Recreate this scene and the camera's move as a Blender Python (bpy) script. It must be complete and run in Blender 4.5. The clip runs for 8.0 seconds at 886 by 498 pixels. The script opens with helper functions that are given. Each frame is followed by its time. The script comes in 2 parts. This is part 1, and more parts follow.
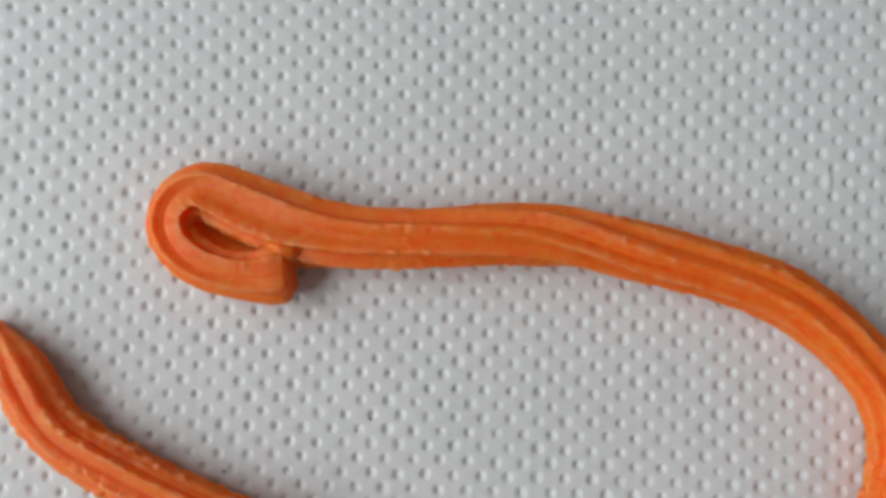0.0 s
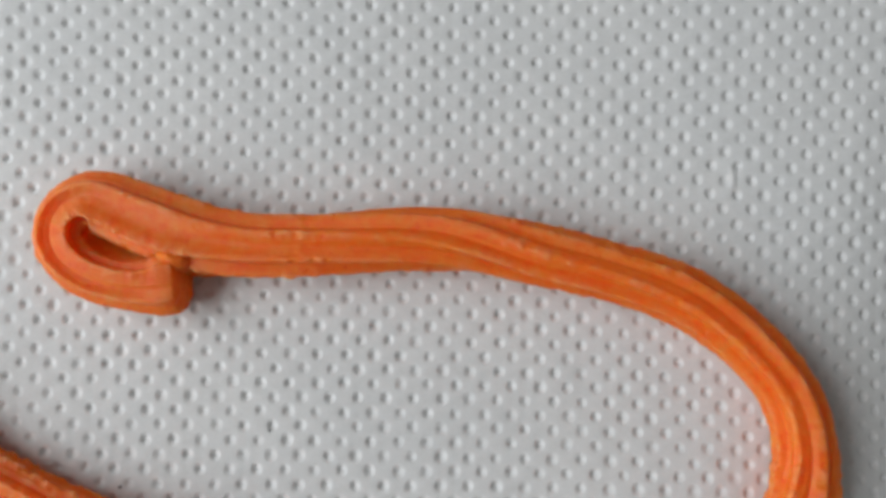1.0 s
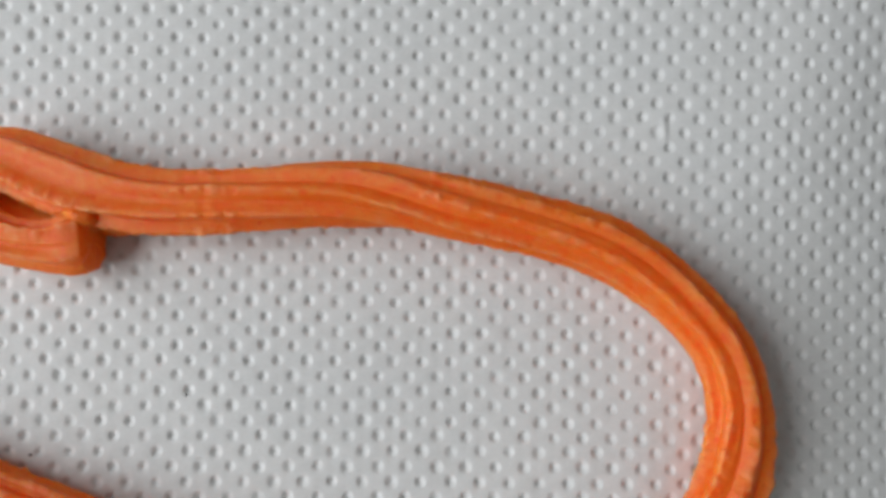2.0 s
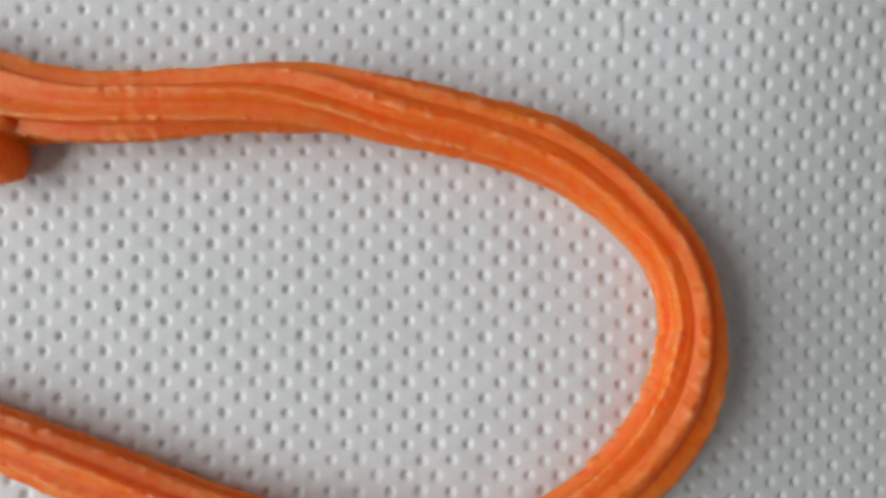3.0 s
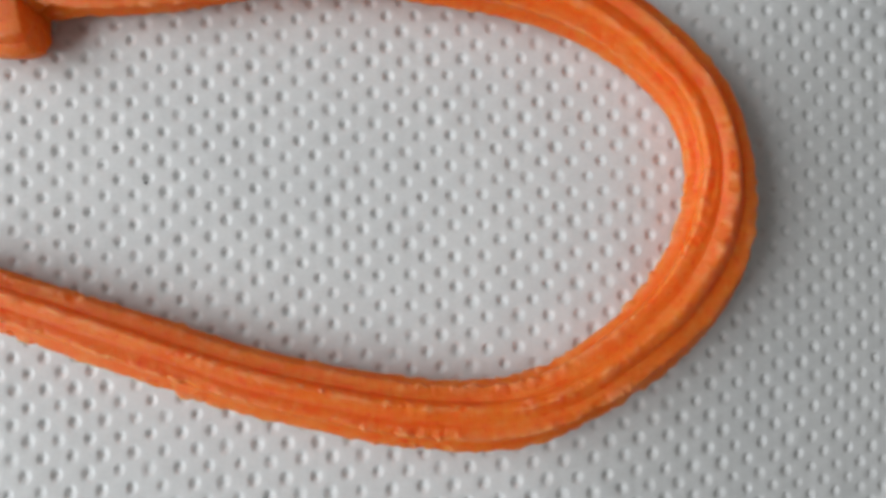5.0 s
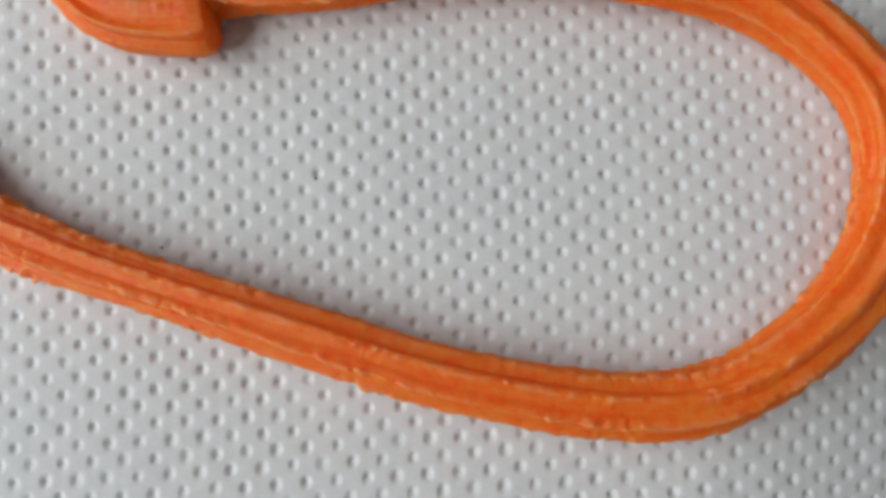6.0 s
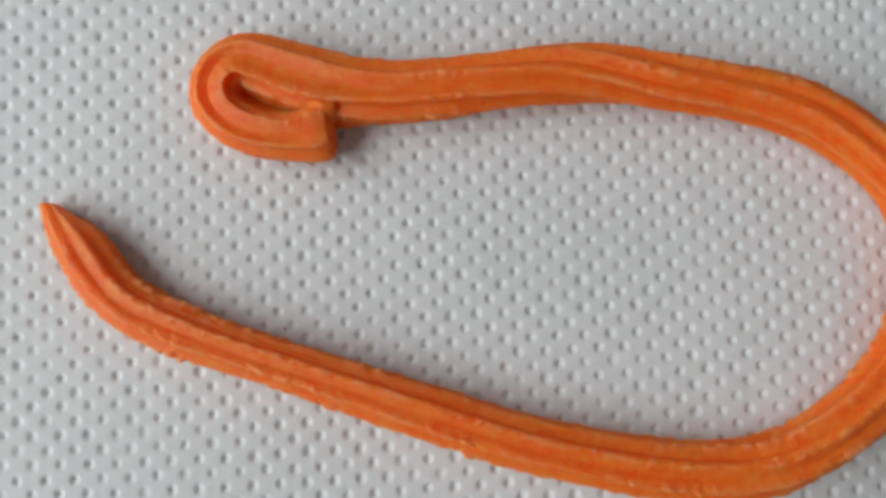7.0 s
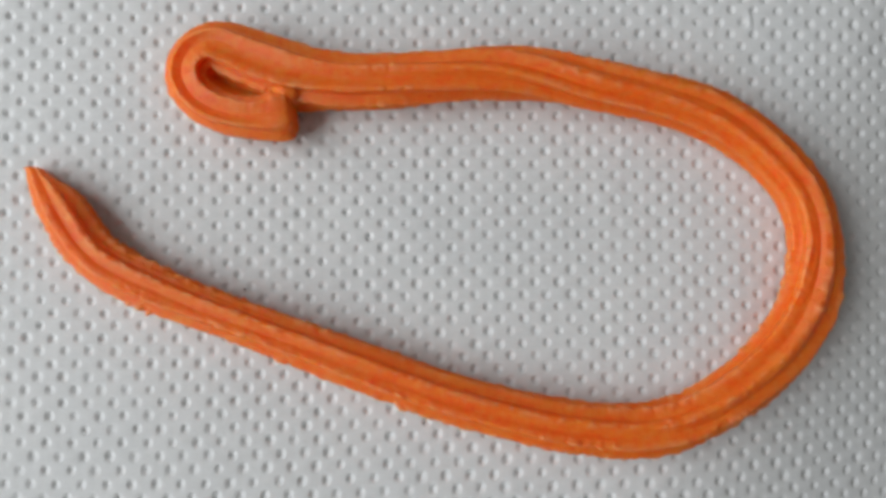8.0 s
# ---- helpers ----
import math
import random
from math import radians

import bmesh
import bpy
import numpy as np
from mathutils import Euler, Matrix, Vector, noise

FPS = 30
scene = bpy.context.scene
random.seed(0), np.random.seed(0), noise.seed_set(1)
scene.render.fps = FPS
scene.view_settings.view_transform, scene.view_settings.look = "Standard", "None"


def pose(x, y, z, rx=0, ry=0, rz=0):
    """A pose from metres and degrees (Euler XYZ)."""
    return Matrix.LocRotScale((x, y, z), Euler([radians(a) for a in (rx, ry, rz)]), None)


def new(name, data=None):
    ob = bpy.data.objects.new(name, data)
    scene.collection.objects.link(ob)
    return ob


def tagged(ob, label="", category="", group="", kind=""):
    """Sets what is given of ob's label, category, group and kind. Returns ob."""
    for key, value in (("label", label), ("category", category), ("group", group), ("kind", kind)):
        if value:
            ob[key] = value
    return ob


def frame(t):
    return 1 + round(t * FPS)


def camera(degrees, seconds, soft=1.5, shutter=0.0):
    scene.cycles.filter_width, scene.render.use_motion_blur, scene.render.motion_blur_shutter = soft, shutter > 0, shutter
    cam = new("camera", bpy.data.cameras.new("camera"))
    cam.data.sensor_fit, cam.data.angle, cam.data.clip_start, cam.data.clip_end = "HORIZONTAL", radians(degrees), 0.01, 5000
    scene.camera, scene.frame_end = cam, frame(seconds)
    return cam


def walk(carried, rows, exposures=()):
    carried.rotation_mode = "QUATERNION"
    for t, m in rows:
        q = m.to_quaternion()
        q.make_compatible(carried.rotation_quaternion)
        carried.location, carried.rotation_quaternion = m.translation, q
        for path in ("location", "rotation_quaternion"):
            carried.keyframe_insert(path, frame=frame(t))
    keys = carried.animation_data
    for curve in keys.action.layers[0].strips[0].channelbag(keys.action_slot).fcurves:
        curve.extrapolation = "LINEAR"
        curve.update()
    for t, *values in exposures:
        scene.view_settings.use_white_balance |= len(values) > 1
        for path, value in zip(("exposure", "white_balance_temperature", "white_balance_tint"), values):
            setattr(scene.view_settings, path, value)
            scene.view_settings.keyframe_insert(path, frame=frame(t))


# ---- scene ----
cam = camera(65, 8.0, soft=3.8)
walk(cam, [
    (0, pose(-0.00164, 0.02037, 0.09372, 4.256, 0.071, 2.456)),
    (0.5, pose(0.00416, 0.02136, 0.09371, 4.400, 0.030, 1.729)),
    (1, pose(0.01049, 0.02189, 0.09219, 4.083, -0.590, 1.420)),
    (1.5, pose(0.01440, 0.01896, 0.08997, 4.072, -0.553, 1.271)),
    (2, pose(0.02051, 0.01633, 0.08878, 4.345, -0.606, 0.806)),
    (2.2, pose(0.02286, 0.01240, 0.08647, 4.246, -0.213, 1.041)),
    (3.5, pose(0.02988, 0.01017, 0.08442, -0.222, -0.209, -0.387)),
    (4, pose(0.03076, 0.00743, 0.08441, -0.001, -0.001, -1.521)),
    (4.2, pose(0.03087, 0.00280, 0.08403, 0.829, -0.183, -1.933)),
    (5.3, pose(0.01933, -0.00862, 0.08481, 2.002, -0.942, -2.514)),
    (5.5, pose(0.01604, -0.00748, 0.08562, 2.162, -1.102, -2.767)),
    (6, pose(0.00376, -0.00926, 0.08441, 2.757, -0.276, -2.808)),
    (6.5, pose(-0.00519, -0.00275, 0.08745, 2.769, -0.143, -3.334)),
    (7, pose(-0.00742, -0.00020, 0.09657, 3.986, 0.172, -2.840)),
    (7.5, pose(-0.00547, 0.00112, 0.10345, 3.351, -0.611, -1.279)),
    (8, pose(-0.00130, -0.00217, 0.10797, 2.620, -1.186, -0.312)),
], exposures=[(0, -0.17), (2, -0.06), (3.5, 0.0), (5.5, -0.04), (6.5, -0.18), (7, -0.18), (8, -0.13)])
WINDOW_POWER = 12.7
PIT_DEPTH = 0.00033
FLAKES = 30
TWIST_AT = [0.6, 20.6, 38.2, 53.3, 69.1, 81.3, 85.1, 108.2, 132.0, 176.6, 220.5, 268.8]
TWIST_BY = [-1.27, -1.36, -1.51, -1.64, -2.13, -2.91, -3.07, -3.47, -3.87, -4.38, -4.44, -4.53]

# ---- world, window light ----
world = bpy.data.worlds.new("sky")
scene.world = world
world.use_nodes = True
wn = world.node_tree
sky = wn.nodes.new("ShaderNodeTexSky")
sky.sky_type = "NISHITA"
sky.sun_disc = False
sky.sun_elevation, sky.sun_rotation = radians(40), radians(230)
wn.links.new(sky.outputs[0], wn.nodes["Background"].inputs[0])
wn.nodes["Background"].inputs[1].default_value = 0.1

window_lamp = bpy.data.lights.new("window_light", "AREA")
window_lamp.shape, window_lamp.size, window_lamp.size_y = "RECTANGLE", 0.96, 0.76
window_lamp.energy, window_lamp.color = WINDOW_POWER, (0.952, 0.978, 1.0)
lamp = new("window_light", window_lamp)
lamp.matrix_world = Matrix.Translation((-0.64, -0.02, 0.60)) @ Matrix(((0, 0, -1, 0), (-1, 0, 0, 0), (0, 1, 0, 0), (0, 0, 0, 1)))


# ---- materials ----
def material(name):
    m = bpy.data.materials.new(name)
    m.use_nodes = True
    return m, m.node_tree, m.node_tree.nodes["Principled BSDF"]


def node(tree, kind, **inputs):
    n = tree.nodes.new(kind)
    for key, value in inputs.items():
        n.inputs[key.replace("_", " ")].default_value = value
    return n


def place(tree, scale):
    """Object coordinates in units of 1 / scale metres."""
    co = tree.nodes.new("ShaderNodeTexCoord")
    mp = tree.nodes.new("ShaderNodeMapping")
    mp.inputs["Scale"].default_value = (scale, scale, scale)
    tree.links.new(co.outputs["Object"], mp.inputs["Vector"])
    return mp.outputs[0]


def ramp(tree, source, stops):
    r = tree.nodes.new("ShaderNodeValToRGB")
    while len(r.color_ramp.elements) < len(stops):
        r.color_ramp.elements.new(0.5)
    for e, (p, col) in zip(r.color_ramp.elements, stops):
        e.position, e.color = p, (*col, 1)
    tree.links.new(source, r.inputs[0])
    return r.outputs[0]


def mixed(tree, kind, factor, a, b):
    m = tree.nodes.new("ShaderNodeMix")
    m.data_type, m.blend_type = "RGBA", kind
    for socket, value in ((m.inputs[0], factor), (m.inputs[6], a), (m.inputs[7], b)):
        if hasattr(value, "is_linked"):
            tree.links.new(value, socket)
        else:
            socket.default_value = value
    return m.outputs[2]


def paper_material():
    m, t, b = material("embossed_paper")
    v = place(t, 1000)
    big = node(t, "ShaderNodeTexNoise", Scale=0.05, Detail=4.0)
    fibre_or_sheen = node(t, "ShaderNodeTexNoise", Scale=2.2, Detail=5.0, Roughness=0.65)
    for n in (big, fibre_or_sheen):
        t.links.new(v, n.inputs["Vector"])
    base = ramp(t, big.outputs[0], [(0.3, (0.665, 0.67, 0.66)), (0.7, (0.70, 0.70, 0.685))])
    grain = ramp(t, fibre_or_sheen.outputs[0], [(0.3, (0.93, 0.93, 0.93)), (0.65, (1, 1, 1))])
    t.links.new(mixed(t, "MULTIPLY", 1.0, base, grain), b.inputs["Base Color"])
    b.inputs["Roughness"].default_value = 0.8
    b.inputs["Subsurface Weight"].default_value = 0.8
    b.inputs["Subsurface Radius"].default_value = (1.0, 1.0, 1.0)
    b.inputs["Subsurface Scale"].default_value = 0.0007
    b.inputs["Specular IOR Level"].default_value = 0.3
    bump = node(t, "ShaderNodeBump", Strength=0.25, Distance=0.00008)
    t.links.new(fibre_or_sheen.outputs[0], bump.inputs["Height"])
    t.links.new(bump.outputs[0], b.inputs["Normal"])
    return m


def dough_material():
    m, t, b = material("orange_dough")
    v = place(t, 1000)
    tone = node(t, "ShaderNodeTexNoise", Scale=0.22, Detail=3.0)
    fleck = node(t, "ShaderNodeTexNoise", Scale=0.85, Detail=4.0, Roughness=0.6)
    grain = node(t, "ShaderNodeTexNoise", Scale=2.6, Detail=4.0, Roughness=0.6)
    dot = node(t, "ShaderNodeTexNoise", Scale=1.5, Detail=2.0, Roughness=0.5)
    for n in (tone, fleck, grain, dot):
        t.links.new(v, n.inputs["Vector"])
    base = ramp(t, tone.outputs[0], [(0.3, (0.95, 0.168, 0.009)), (0.5, (0.96, 0.20, 0.014)), (0.72, (0.97, 0.238, 0.022))])
    red = ramp(t, fleck.outputs[0], [(0.50, (0, 0, 0)), (0.76, (0.75, 0.75, 0.75))])
    pale = ramp(t, fleck.outputs[0], [(0.28, (0.6, 0.6, 0.6)), (0.49, (0, 0, 0))])
    col = mixed(t, "MIX", red, base, (0.93, 0.09, 0.006, 1))
    col = mixed(t, "MIX", pale, col, (0.97, 0.33, 0.07, 1))
    spots = ramp(t, dot.outputs[0], [(0.64, (0, 0, 0)), (0.72, (0.8, 0.8, 0.8))])
    col = mixed(t, "MIX", spots, col, (0.85, 0.055, 0.004, 1))
    # pale highlight sheen painted into the colour of crests and grains
    sheen = node(t, "ShaderNodeAttribute")
    sheen.attribute_name = "crest_sheen"
    col = mixed(t, "MIX", sheen.outputs["Fac"], col, (0.97, 0.31, 0.12, 1))
    t.links.new(col, b.inputs["Base Color"])
    t.links.new(ramp(t, grain.outputs[0], [(0.35, (0.28, 0.28, 0.28)), (0.6, (0.5, 0.5, 0.5))]), b.inputs["Roughness"])
    b.inputs["Specular IOR Level"].default_value = 0.36
    b.inputs["Subsurface Weight"].default_value = 1.0
    b.inputs["Subsurface Radius"].default_value = (1.0, 0.62, 0.4)
    b.inputs["Subsurface Scale"].default_value = 0.0026
    bump = node(t, "ShaderNodeBump", Strength=0.8, Distance=0.00018)
    t.links.new(grain.outputs[0], bump.inputs["Height"])
    t.links.new(bump.outputs[0], b.inputs["Normal"])
    # part of the light passes right through the moist dough
    glow = node(t, "ShaderNodeBsdfTranslucent", Color=(1.0, 0.36, 0.08, 1))
    both = node(t, "ShaderNodeMixShader", Fac=0.17)
    t.links.new(b.outputs[0], both.inputs[1])
    t.links.new(glow.outputs[0], both.inputs[2])
    t.links.new(both.outputs[0], t.nodes["Material Output"].inputs["Surface"])
    return m


def plain_material(name, col, rough):
    m, t, b = material(name)
    v = place(t, 1)
    n = node(t, "ShaderNodeTexNoise", Scale=9.0, Detail=6.0)
    t.links.new(v, n.inputs["Vector"])
    dark = tuple(x * 0.9 for x in col)
    t.links.new(ramp(t, n.outputs[0], [(0.3, dark), (0.7, col)]), b.inputs["Base Color"])
    b.inputs["Roughness"].default_value = rough
    return m


PAPER = paper_material()
DOUGH = dough_material()
WALL = plain_material("painted_plaster", (0.42, 0.415, 0.40), 0.85)
FLOOR = plain_material("floor_tile", (0.45, 0.42, 0.38), 0.5)
TABLE = plain_material("pale_laminate", (0.62, 0.60, 0.57), 0.45)
FLAKE = plain_material("pale_dough_flake", (0.93, 0.26, 0.08), 0.5)
SPECK = plain_material("dark_crumb", (0.06, 0.045, 0.04), 0.7)


# ---- the room: unseen, plain walls added to close it and bounce light ----
def mesh_object(name, bm, mat, parent=None, label=""):
    me = bpy.data.meshes.new(name)
    bm.to_mesh(me)
    bm.free()
    me.materials.append(mat)
    ob = new(name, me)
    if parent:
        ob.parent = parent
    if label:
        tagged(ob, label)
    return ob


def box(bm, x0, y0, z0, x1, y1, z1):
    made = bmesh.ops.create_cube(bm, size=1)["verts"]
    for v in made:
        v.co = ((x0 + x1) / 2 + v.co.x * (x1 - x0), (y0 + y1) / 2 + v.co.y * (y1 - y0), (z0 + z1) / 2 + v.co.z * (z1 - z0))


def room_piece(name, label, mat, *boxes):
    bm = bmesh.new()
    for b in boxes:
        box(bm, *b)
    return tagged(mesh_object(name, bm, mat), label, name.split("_")[0], kind="structure")


room_piece("floor", "plain pale tiled floor under the table", FLOOR, (-0.85, -1.2, -0.85, 1.4, 1.2, -0.75))
room_piece("ceiling", "plain white plaster ceiling", WALL, (-0.85, -1.2, 1.45, 1.4, 1.2, 1.55))
room_piece("wall_east", "plain off-white plastered wall", WALL, (1.3, -1.1, -0.75, 1.4, 1.1, 1.45))
room_piece("wall_north", "plain off-white plastered wall", WALL, (-0.65, 1.1, -0.75, 1.4, 1.2, 1.45))
room_piece("wall_south", "plain off-white plastered wall", WALL, (-0.65, -1.2, -0.75, 1.4, -1.1, 1.45))
room_piece("wall_west", "plain off-white plastered wall with a window opening", WALL,
           (-0.85, -1.2, -0.75, -0.65, 1.2, 0.21), (-0.85, -1.2, 0.99, -0.65, 1.2, 1.45),
           (-0.85, -1.2, 0.21, -0.65, -0.51, 0.99), (-0.85, 0.47, 0.21, -0.65, 1.2, 0.99))

TOP = -0.0115  # the table's surface, under the sheet
table = tagged(new("table"), "plain pale table under the paper sheet", "table")
bm = bmesh.new()
box(bm, -0.55, -0.4, TOP - 0.03, 0.65, 0.45, TOP)
bmesh.ops.bevel(bm, geom=bm.edges[:], offset=0.004, segments=2, affect="EDGES")
mesh_object("tabletop", bm, TABLE, table)
for lx, ly in ((-0.5, -0.35), (0.6, -0.35), (-0.5, 0.4), (0.6, 0.4)):
    bm = bmesh.new()
    box(bm, lx - 0.025, ly - 0.025, -0.75, lx + 0.025, ly + 0.025, TOP - 0.03)
    mesh_object("leg", bm, TABLE, table)


# ---- the embossed paper sheet ----
PITCH, PHASE_U, PHASE_V = 0.00366, 0.49, -0.17
# how the soft sheet is pulled out of square, in pitches along its two diagonals
PULL_POWERS = [(i, j) for i in range(5) for j in range(5 - i)]
PULL_U = [-0.033, 0.444, -0.410, 1.226, -0.722, 0.150, -0.363, 0.040, 0.383, 0.048, -0.124, 0.201, 0.012, -0.025, -0.079]
PULL_V = [0.023, -0.304, 0.092, -0.143, -0.018, -0.107, 0.169, 0.037, 0.063, 0.188, -0.093, 0.001, 0.169, -0.061, -0.137]


def axis(lo, hi, fine_lo, fine_hi, fine, coarse):
    return np.concatenate([np.arange(lo, fine_lo, coarse), np.arange(fine_lo, fine_hi, fine), np.arange(fine_hi, hi, coarse)])


def smooth_noise(x, y, size, seed):
    """Value noise in -1..1 on the plane, with cells of that size."""
    rng = np.random.default_rng(seed)
    table_of = rng.uniform(-1, 1, (256, 256))
    u, v = x / size + 100.3, y / size + 100.7
    i, j = np.floor(u).astype(int), np.floor(v).astype(int)
    fu, fv = u - i, v - j
    fu, fv = fu * fu * (3 - 2 * fu), fv * fv * (3 - 2 * fv)
    g = lambda a, b: table_of[a % 256, b % 256]
    return (g(i, j) * (1 - fu) + g(i + 1, j) * fu) * (1 - fv) + (g(i, j + 1) * (1 - fu) + g(i + 1, j + 1) * fu) * fv


def sheet_fall(x, y):
    """How far the sheet bends down towards one corner, added to shade that side."""
    way = np.clip((x - 0.046) * 0.92 - y * 0.4, 0, 0.05)
    return 0.26 * (np.sqrt(way ** 2 + 0.015 ** 2) - 0.015)


def sheet_height(x, y):
    """Height of the paper: waves, rows of small pressed pits, one short crease."""
    px, py = np.clip(x, -0.07, 0.08) / 0.05, np.clip(y, -0.035, 0.068) / 0.05
    pull_u = sum(c * px ** i * py ** j for (i, j), c in zip(PULL_POWERS, PULL_U))
    pull_v = sum(c * px ** i * py ** j for (i, j), c in zip(PULL_POWERS, PULL_V))
    u, v = (x + y) / PITCH - PHASE_U - pull_u, (x - y) / PITCH - PHASE_V - pull_v
    iu, iv = np.round(u), np.round(v)
    du, dv = u - iu, v - iv
    ii, jj = iu.astype(int), iv.astype(int)
    rng = np.random.default_rng(11)
    jit = rng.uniform(-1, 1, (4, 128, 128))
    jx, jy, jd, js = (k[ii % 128, jj % 128] for k in jit)
    dx = (du + dv) / 2 * PITCH - 0.00012 * jx
    dy = (du - dv) / 2 * PITCH - 0.00010 * jy
    r = np.sqrt((dx / 0.00053) ** 2 + (dy / 0.00057) ** 2) / (1 + 0.14 * js)
    pit = np.exp(-r ** 2.6) * (1 + 0.25 * jd)
    z = -PIT_DEPTH * pit
    z += 0.00035 * smooth_noise(x, y, 0.034, 5) + 0.00005 * smooth_noise(x, y, 0.004, 6) + 0.00002 * smooth_noise(x, y, 0.0012, 7)
    # a short crease
    cx = 0.0500 - 0.10 * (y - 0.0392) - 90 * (y - 0.0392) ** 2
    near = np.exp(-((y - 0.0392) / 0.0016) ** 4)
    z += near * (0.00013 * np.exp(-((x - cx) / 0.00045) ** 2) - 0.00006 * np.exp(-((x - cx - 0.0007) / 0.0004) ** 2))
    return z - 0.0003 - sheet_fall(x, y)


def paper_sheet():
    xs = axis(-0.115, 0.125, -0.075, 0.092, 0.00017, 0.0005)
    ys = axis(-0.10, 0.11, -0.046, 0.071, 0.00017, 0.0005)
    gx, gy = np.meshgrid(xs, ys)
    gz = sheet_height(gx, gy)
    ny, nx = gx.shape
    co = np.stack([gx, gy, gz], -1).reshape(-1, 3)
    idx = np.arange(nx * ny).reshape(ny, nx)
    quads = np.stack([idx[:-1, :-1], idx[:-1, 1:], idx[1:, 1:], idx[1:, :-1]], -1).reshape(-1, 4)
    rim = np.concatenate([idx[0, :], idx[1:, -1], idx[-1, -2::-1], idx[-2:0:-1, 0]])
    low = co[rim].copy()
    low[:, 2] = TOP
    n = len(co)
    k = np.arange(len(rim))
    k2 = (k + 1) % len(rim)
    skirt = np.stack([rim[k2], rim[k], n + k, n + k2], -1)
    co = np.concatenate([co, low])
    quads = np.concatenate([quads, skirt])
    me = bpy.data.meshes.new("paper_sheet")
    me.vertices.add(len(co))
    me.vertices.foreach_set("co", co.astype(np.float32).ravel())
    me.loops.add(quads.size)
    me.loops.foreach_set("vertex_index", quads.astype(np.int32).ravel())
    me.polygons.add(len(quads))
    me.polygons.foreach_set("loop_start", np.arange(0, quads.size, 4, dtype=np.int32))
    me.update(calc_edges=True)
    me.polygons.foreach_set("use_smooth", np.ones(len(quads), dtype=bool))
    me.materials.append(PAPER)
    return tagged(new("paper_sheet", me), "white paper sheet embossed with rows of small pits", "paper towel")


paper_sheet()

# ---- the dough strip ----
# centre line and half width, in millimetres, from the curled end to the pointed end
CURL = [(-22.0, 23.3, 4.2), (-23.7, 22.9, 3.9), (-25.9, 22.4, 3.2), (-30.2, 22.8, 3.0), (-34.0, 24.1, 3.15), (-36.7, 26.5, 3.2), (-37.7, 29.3, 3.2),
        (-36.6, 31.8, 3.25), (-33.7, 33.6, 3.6), (-29.4, 32.2, 4.15), (-24.2, 30.35, 4.45), (-19.5, 28.95, 4.3)]
ROPE = [(-13.1, 28.05, 4.15), (-2.8, 28.6, 3.9), (7.6, 29.5, 3.9), (15.4, 29.3, 3.85), (24.0, 27.8, 3.8), (33.55, 25.7, 3.62),
        (41.6, 23.2, 3.8), (47.3, 19.8, 3.7), (51.2, 16.4, 3.6), (55.4, 11.7, 3.6), (57.6, 6.5, 3.75), (58.2, 2.9, 4.0),
        (58.15, -1.6, 4.6), (56.7, -7.0, 4.8), (53.0, -12.7, 4.65), (48.2, -17.1, 4.2), (39.0, -22.7, 3.85), (33.4, -24.5, 3.8),
        (27.6, -24.9, 3.85), (19.9, -24.1, 3.75), (3.1, -20.1, 3.6)]
TAIL = [(-13.6, -14.1, 3.5), (-30.3, -7.8, 3.19), (-38.3, -4.8, 3.31), (-45.8, -1.5, 3.60), (-50.1, 1.0, 3.47), (-53.1, 4.1, 3.47),
        (-55.3, 7.5, 3.47), (-57.4, 10.9, 3.18), (-59.3, 13.5, 2.55), (-60.5, 15.0, 1.85)]


def spline(points, step):
    """A centripetal Catmull-Rom line through the points, sampled at even steps."""
    p = np.array(points, float)
    p = np.vstack([2 * p[0] - p[1], p, 2 * p[-1] - p[-2]])
    out = []
    for a, b, c, d in zip(p, p[1:], p[2:], p[3:]):
        t0 = 0.0
        t1 = t0 + np.linalg.norm((b - a)[:2]) ** 0.5
        t2 = t1 + np.linalg.norm((c - b)[:2]) ** 0.5
        t3 = t2 + np.linalg.norm((d - c)[:2]) ** 0.5
        t = np.linspace(t1, t2, 60, endpoint=False)[:, None]
        a1, a2, a3 = (t1 - t) / (t1 - t0) * a + (t - t0) / (t1 - t0) * b, (t2 - t) / (t2 - t1) * b + (t - t1) / (t2 - t1) * c, (t3 - t) / (t3 - t2) * c + (t - t2) / (t3 - t2) * d
        b1, b2 = (t2 - t) / (t2 - t0) * a1 + (t - t0) / (t2 - t0) * a2, (t3 - t) / (t3 - t1) * a2 + (t - t1) / (t3 - t1) * a3
        out.append((t2 - t) / (t2 - t1) * b1 + (t - t1) / (t2 - t1) * b2)
    q = np.vstack(out + [p[-2:-1]])
    s = np.concatenate([[0], np.cumsum(np.linalg.norm(np.diff(q[:, :2], axis=0), axis=1))])
    at = np.arange(0, s[-1], step)
    return at, np.stack([np.interp(at, s, q[:, k]) for k in range(3)], -1)


LOBES = 8
RING = 196


def twist(s):
    """Turn of the ridges round the strip, in lobes, along its length in millimetres."""
    return np.interp(s, TWIST_AT, TWIST_BY)


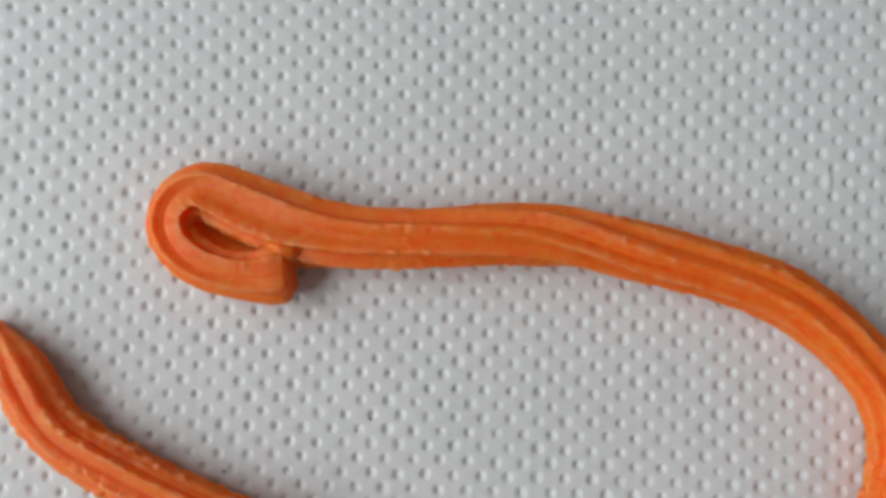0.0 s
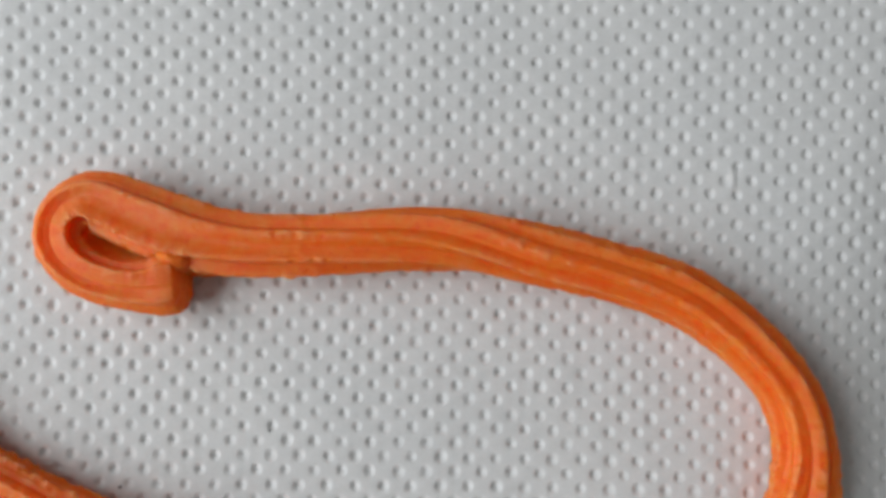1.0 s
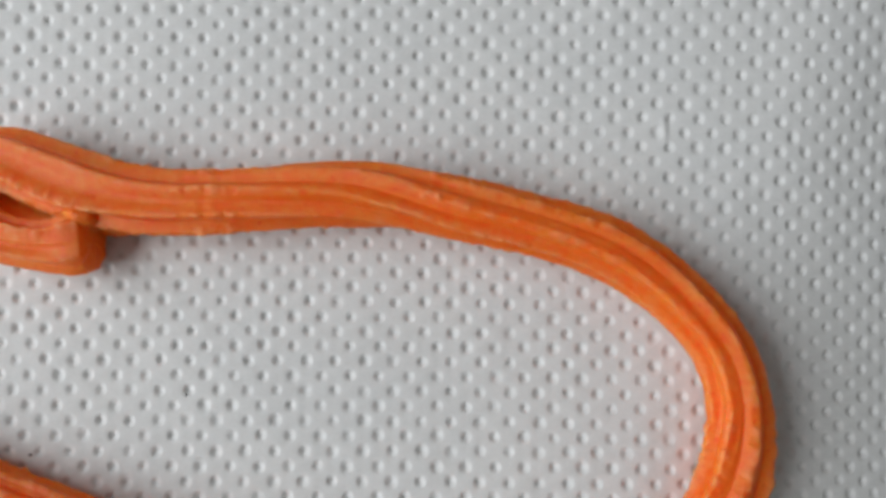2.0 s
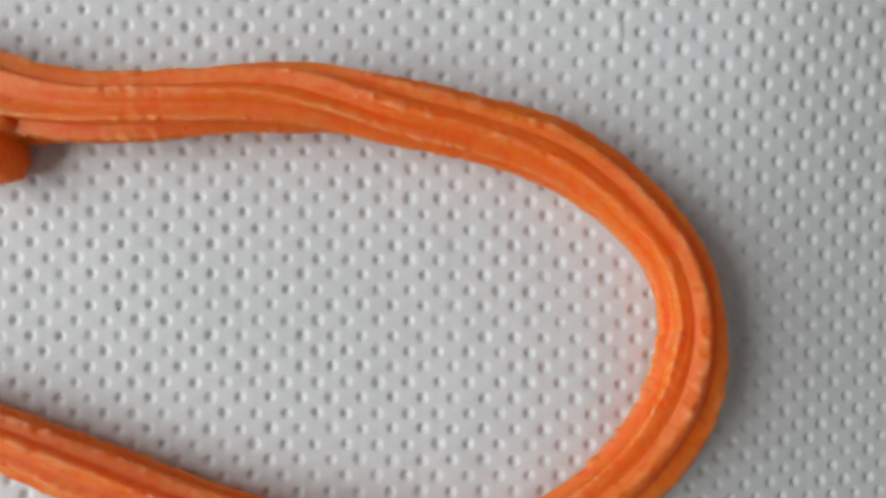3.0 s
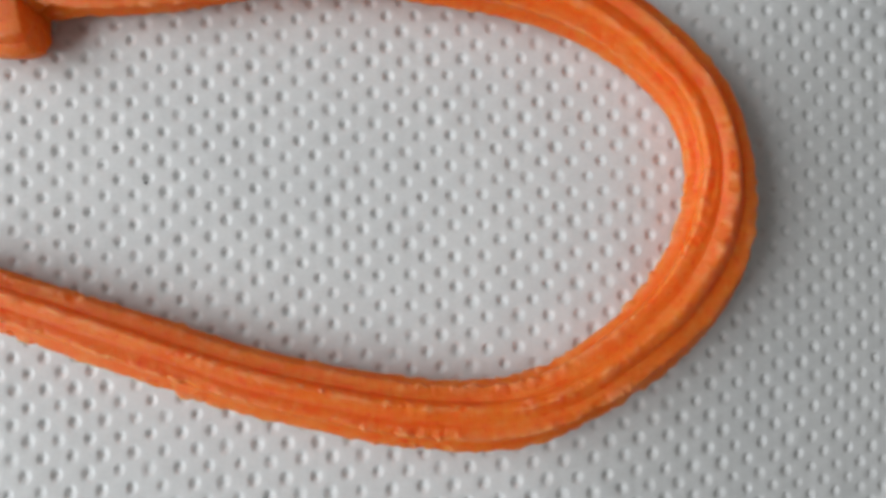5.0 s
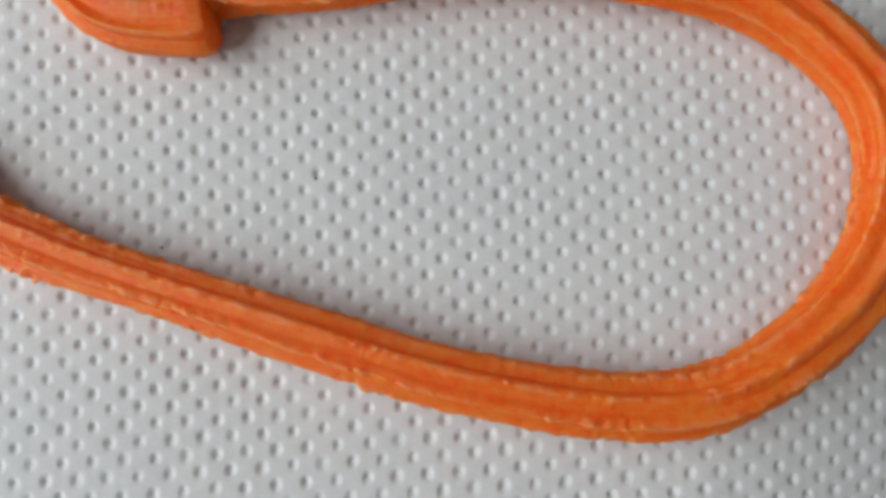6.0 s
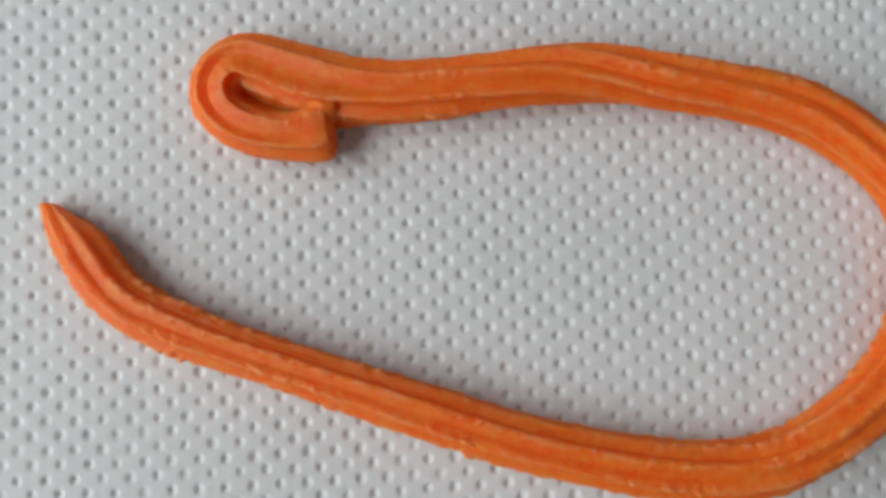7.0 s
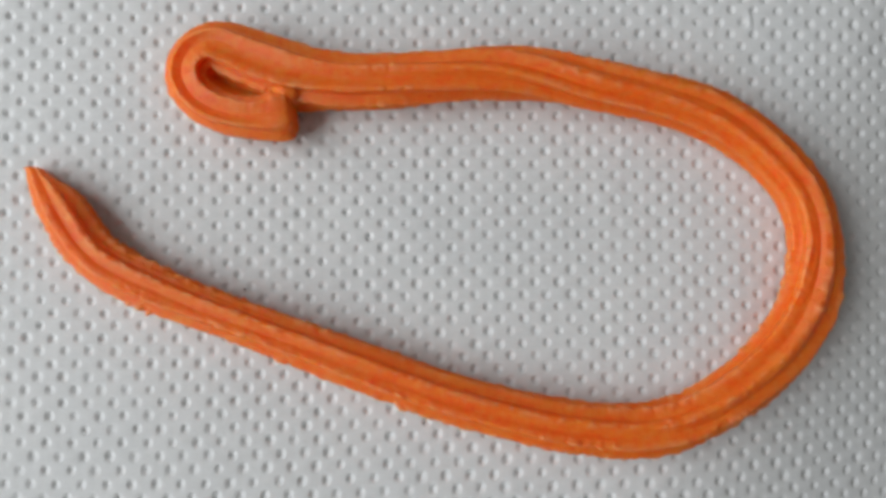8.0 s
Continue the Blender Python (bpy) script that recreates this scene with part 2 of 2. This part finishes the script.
def dough_strip():
    s, line = spline(CURL + ROPE + TAIL, 0.15)
    length = s[-1]
    # ease the line between the points, less so in the tight curl
    soft = np.zeros_like(line)
    into, out_of = np.clip((s - 33) / 14, 0, 1), np.clip((s - (length - 37)) / 14, 0, 1)
    for width, share in ((11, 1 - into), (24, into * (1 - out_of)), (19, out_of)):
        pad = np.pad(line, ((width, width), (0, 0)), mode="reflect", reflect_type="odd")
        w = np.hanning(2 * width + 1)
        ease = np.stack([np.convolve(pad[:, k], w / w.sum(), "valid") for k in range(3)], -1)
        soft += ease * share[:, None]
    pad = np.pad(soft, ((12, 12), (0, 0)), mode="reflect", reflect_type="odd")
    line = np.stack([np.convolve(pad[:, k], np.ones(25) / 25, "valid") for k in range(3)], -1)
    tang = np.gradient(line[:, :2], axis=0)
    tang /= np.linalg.norm(tang, axis=1)[:, None]
    side = np.stack([-tang[:, 1], tang[:, 0]], -1)
    a = line[:, 2]
    h = np.interp(s, [0, 40, 110, 150, 200, 270, length], [6.6, 7.0, 7.2, 6.6, 6.2, 5.6, 5.0])
    h = np.convolve(np.pad(h, 20, mode="edge"), np.ones(41) / 41, "valid")
    h = h - 1.6 * np.clip((s - (length - 9)) / 9, 0, 1) ** 1.5
    th = np.linspace(0, 2 * np.pi, RING, endpoint=False)
    S, T = np.meshgrid(s, th, indexing="ij")
    A, H = a[:, None], h[:, None]
    phase = T * LOBES / (2 * np.pi) + twist(S)
    off = np.abs(((phase + 0.5) % 1.0) - 0.5) * 2       # 0 on a crest, 1 in the middle of a flute
    lobe = (0.5 + 0.5 * np.cos(np.pi * off)) ** 1.15
    cell = np.round(phase).astype(int) % LOBES
    rng = np.random.default_rng(5)
    deep = (0.23 + 0.05 * rng.uniform(-1, 1, LOBES))[cell] * (0.35 + 0.65 * np.clip(S / 5, 0, 1))
    rad = 1.05 - deep * (1 - lobe)
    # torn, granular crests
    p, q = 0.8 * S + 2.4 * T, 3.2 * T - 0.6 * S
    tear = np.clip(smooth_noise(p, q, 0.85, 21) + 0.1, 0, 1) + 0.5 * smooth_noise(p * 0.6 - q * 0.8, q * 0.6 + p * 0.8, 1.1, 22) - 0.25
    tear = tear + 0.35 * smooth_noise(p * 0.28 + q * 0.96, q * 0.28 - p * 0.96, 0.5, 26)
    patch = np.clip(0.75 + 0.7 * smooth_noise(S, T * 3.0, 7.0, 23), 0.3, 1.3)
    ragged = np.interp(s, [0, 40, 60, 110, 140, 165, 185, length], [1.0, 1.0, 0.9, 0.9, 1.2, 1.5, 1.6, 1.7])[:, None]
    rad = rad + 0.032 * tear * patch * ragged * (0.35 + 1.3 * lobe ** 2)
    rad = rad + 0.018 * smooth_noise(S, T * 4.0, 5.0, 24) + 0.014 * np.cos(phase * 6 * np.pi + 2 * smooth_noise(S, T, 12.0, 25)) * patch
    # crests paler as if catching light, more so where torn
    fibre_or_sheen = np.clip(lobe ** 2.5 * (0.25 + 0.9 * tear * patch * ragged + 0.35 * smooth_noise(S, T * 3.0, 2.2, 27)), 0, 0.6)
    # soft grains pressed up along the crests
    turn = twist(s)
    share = np.interp(s, [0, 45, 60, 110, 140, 170, 190, length], [0.5, 0.5, 0.45, 0.45, 0.7, 0.9, 1.0, 1.0])
    for k in range(900):
        i = int(rng.integers(20, len(s) - 12))
        keep, lobe_at, drift = rng.uniform(), rng.integers(LOBES), rng.normal(0, 0.10)
        long, wide, high = rng.uniform(0.25, 0.75), rng.uniform(0.05, 0.085), rng.uniform(0.015, 0.055)
        if keep > share[i]:
            continue
        lo, hi = max(0, i - 16), min(len(s), i + 17)
        around = (T[lo:hi] - (lobe_at + drift - turn[lo:hi, None]) * 2 * np.pi / LOBES + np.pi) % (2 * np.pi) - np.pi
        hill = np.exp(-((S[lo:hi] - s[i]) / long) ** 2 - (around / wide) ** 2)
        rad[lo:hi] += high * hill
        # the grains get the painted sheen too
        fibre_or_sheen[lo:hi] = np.maximum(fibre_or_sheen[lo:hi], hill * (0.2 + 9 * high))
    # a small torn flake on the outer side of the bend
    away = np.hypot(S - 136.2, (((T - 0.35 + np.pi) % (2 * np.pi)) - np.pi) * 4.0)
    rad = rad + 0.13 * np.exp(-(away / 0.55) ** 2)
    # the coil's foot spreads into its eye
    foot = np.interp(s, [0, 4, 10, 24, 36, 44], [0.1, 1.1, 1.4, 0.6, 0.9, 0.0])[:, None]
    rad = rad + foot * np.clip(0.25 - np.sin(T), 0, 1) * (np.cos(T) < 0) * np.abs(np.cos(T)) ** 0.7
    rad = rad * (1 - 0.25 * np.clip((S - (length - 6)) / 6, 0, 1) ** 2)
    rad = rad * (1 - 0.1 * np.clip(1 - S / 2.5, 0, 1) ** 2)
    inner = np.interp(s, [0, 36, 46], [1, 1, 0])[:, None] * (np.cos(T) < 0) * (np.sin(T) > 0)
    across = A * rad * np.sign(np.cos(T)) * np.abs(np.cos(T)) ** (0.92 - 0.48 * inner)
    across = across * np.where(np.cos(T) < 0, 1 - 0.62 * np.clip((S - (length - 9)) / 9, 0, 1) ** 1.4, 1)
    up = H * 0.52 * rad * np.sin(T) + H * 0.47
    up = np.where(up < 0.35, 0.35 * np.exp((up - 0.35) / 0.9) , up) - 0.12
    co = np.zeros((len(s), RING, 3))
    co[:, :, 0] = line[:, None, 0] + side[:, None, 0] * across
    co[:, :, 1] = line[:, None, 1] + side[:, None, 1] * across
    co[:, :, 2] = up
    # the slanted cuts at both ends
    first = np.clip(1 - S / 6, 0, 1)
    lean = (up / 6.0 - 0.5) * -0.5 * first + 0.25 * smooth_noise(T * 3, T * 0, 1.0, 31) * first
    lean = lean - 0.75 * across / A * first
    co[:, :, 0] += tang[:, None, 0] * -lean
    co[:, :, 1] += tang[:, None, 1] * -lean
    last = np.clip((S - (length - 6)) / 6, 0, 1)
    slant = across / A * 1.7 * last
    co[:, :, 0] += tang[:, None, 0] * slant
    co[:, :, 1] += tang[:, None, 1] * slant
    co = co * 0.001
    co[:, :, 2] -= sheet_fall(co[:, :, 0], co[:, :, 1])
    # rounded caps that close both cuts
    def cap(ring, out, bulge):
        mid = ring.mean(axis=0)
        wob = 0.00009 * smooth_noise(np.linspace(0, 9, RING), np.zeros(RING), 1.0, 41)
        rows = []
        for k in range(1, 16):
            f = math.cos(k / 16 * math.pi / 2) ** 0.75
            rise = bulge * math.sin(k / 16 * math.pi / 2) ** 0.8
            rows.append(mid + (ring - mid) * f + out * (rise + wob[:, None] * f))
        return rows
    head, foot_out = np.append(-tang[0], 0.0), np.append(tang[-1], 0.1)
    body = cap(co[0], head, 0.0004)[::-1] + [r for r in co] + cap(co[-1], foot_out, 0.0006)
    n = len(body)
    idx = np.arange(n * RING).reshape(n, RING)
    nxt = np.roll(idx, -1, axis=1)
    quads = np.stack([idx[:-1], idx[1:], nxt[1:], nxt[:-1]], -1).reshape(-1, 4)[:, ::-1]
    ends = [idx[0][::-1].tolist(), idx[-1].tolist()]
    me = bpy.data.meshes.new("strip_body")
    me.from_pydata(np.concatenate(body), [], quads.tolist() + ends)
    me.polygons.foreach_set("use_smooth", np.ones(len(quads) + 2, dtype=bool))
    sheen_rows = np.zeros((n, RING), dtype=np.float32)
    sheen_rows[15:15 + len(s)] = fibre_or_sheen
    me.attributes.new("crest_sheen", "FLOAT", "POINT").data.foreach_set("value", sheen_rows.ravel())
    me.materials.append(DOUGH)
    thing = tagged(new("dough_strip"), "ridged orange dough strip curled at one end on white paper", "dough")
    strip = new("strip_body", me)
    strip.parent = thing
    # the pressed seam where the cut end touches the strip
    bm = bmesh.new()
    bmesh.ops.create_icosphere(bm, subdivisions=5, radius=1.0)
    for v in bm.verts:
        swell = 1 + 0.10 * noise.noise(v.co * 1.7) + 0.05 * noise.noise(v.co * 5.0)
        v.co = Vector((v.co.x * 0.0025, v.co.y * 0.0017, v.co.z * 0.0029)) * swell
    for f in bm.faces:
        f.smooth = True
    seam = mesh_object("seam", bm, DOUGH, thing)
    seam.matrix_basis = pose(-0.0224, 0.0262, 0.0036, 0, 0, -16)
    # torn flakes standing on the crests
    rng = np.random.default_rng(8)
    shapes = []
    for k in range(5):
        bm = bmesh.new()
        bmesh.ops.create_icosphere(bm, subdivisions=2, radius=1.0)
        for v in bm.verts:
            v.co = Vector((v.co.x * (1.4 + 0.2 * k), v.co.y * 0.85, v.co.z * 0.55)) * (1 + 0.45 * noise.noise(v.co * 1.3 + Vector((7 * k, 0, 0))))
        fm = bpy.data.meshes.new("flake")
        bm.to_mesh(fm)
        bm.free()
        fm.polygons.foreach_set("use_smooth", np.ones(len(fm.polygons), dtype=bool))
        fm.materials.append(FLAKE)
        shapes.append(fm)
    weight = np.interp(s, [0, 45, 60, 110, 140, 170, 190, length], [0.0, 0.0, 0.0, 0.1, 0.5, 0.8, 1.0, 1.2])
    made = 0
    while made < FLAKES:
        i = int(rng.integers(30, len(s) - 40))
        if rng.uniform() > weight[i] / 1.2:
            continue
        j = int(np.argmin(np.abs((th[:, None] - rng.uniform(-0.25, np.pi + 0.25)) % (2 * np.pi)).ravel()))
        span = [(j + d) % RING for d in range(-12, 13)]
        j = span[int(np.argmax(lobe[i, span]))]
        p = co[i, j] - np.array([0, 0, 0.00012])
        size = 0.00013 + 0.0002 * rng.uniform() ** 2
        ob = new("flake", shapes[made % 5])
        ob.parent = thing
        ob.matrix_basis = pose(p[0], p[1], p[2], rng.uniform(-25, 25), rng.uniform(-25, 25), math.degrees(math.atan2(tang[i, 1], tang[i, 0])) + rng.uniform(-8, 8)) @ Matrix.Diagonal((size, size, size, 1))
        made += 1
    return thing


dough_strip()


# ---- two dark specks on the sheet ----
def speck(x, y, size, turn):
    bm = bmesh.new()
    bmesh.ops.create_icosphere(bm, subdivisions=2, radius=size)
    for v in bm.verts:
        v.co = Vector((v.co.x * 1.25, v.co.y, v.co.z * 0.6)) * (1 + 0.25 * noise.noise(v.co * 9000))
    ob = mesh_object("crumb", bm, SPECK)
    z = float(sheet_height(np.array([x]), np.array([y]))[0])
    ob.matrix_world = pose(x, y, z + size * 0.4, 0, 0, turn)
    return tagged(ob, "tiny dark crumb lying on the white paper", "crumb", group="crumbs on the paper")


speck(-0.0297, -0.0034, 0.00016, 20)
speck(-0.0108, 0.0042, 0.00015, 70)
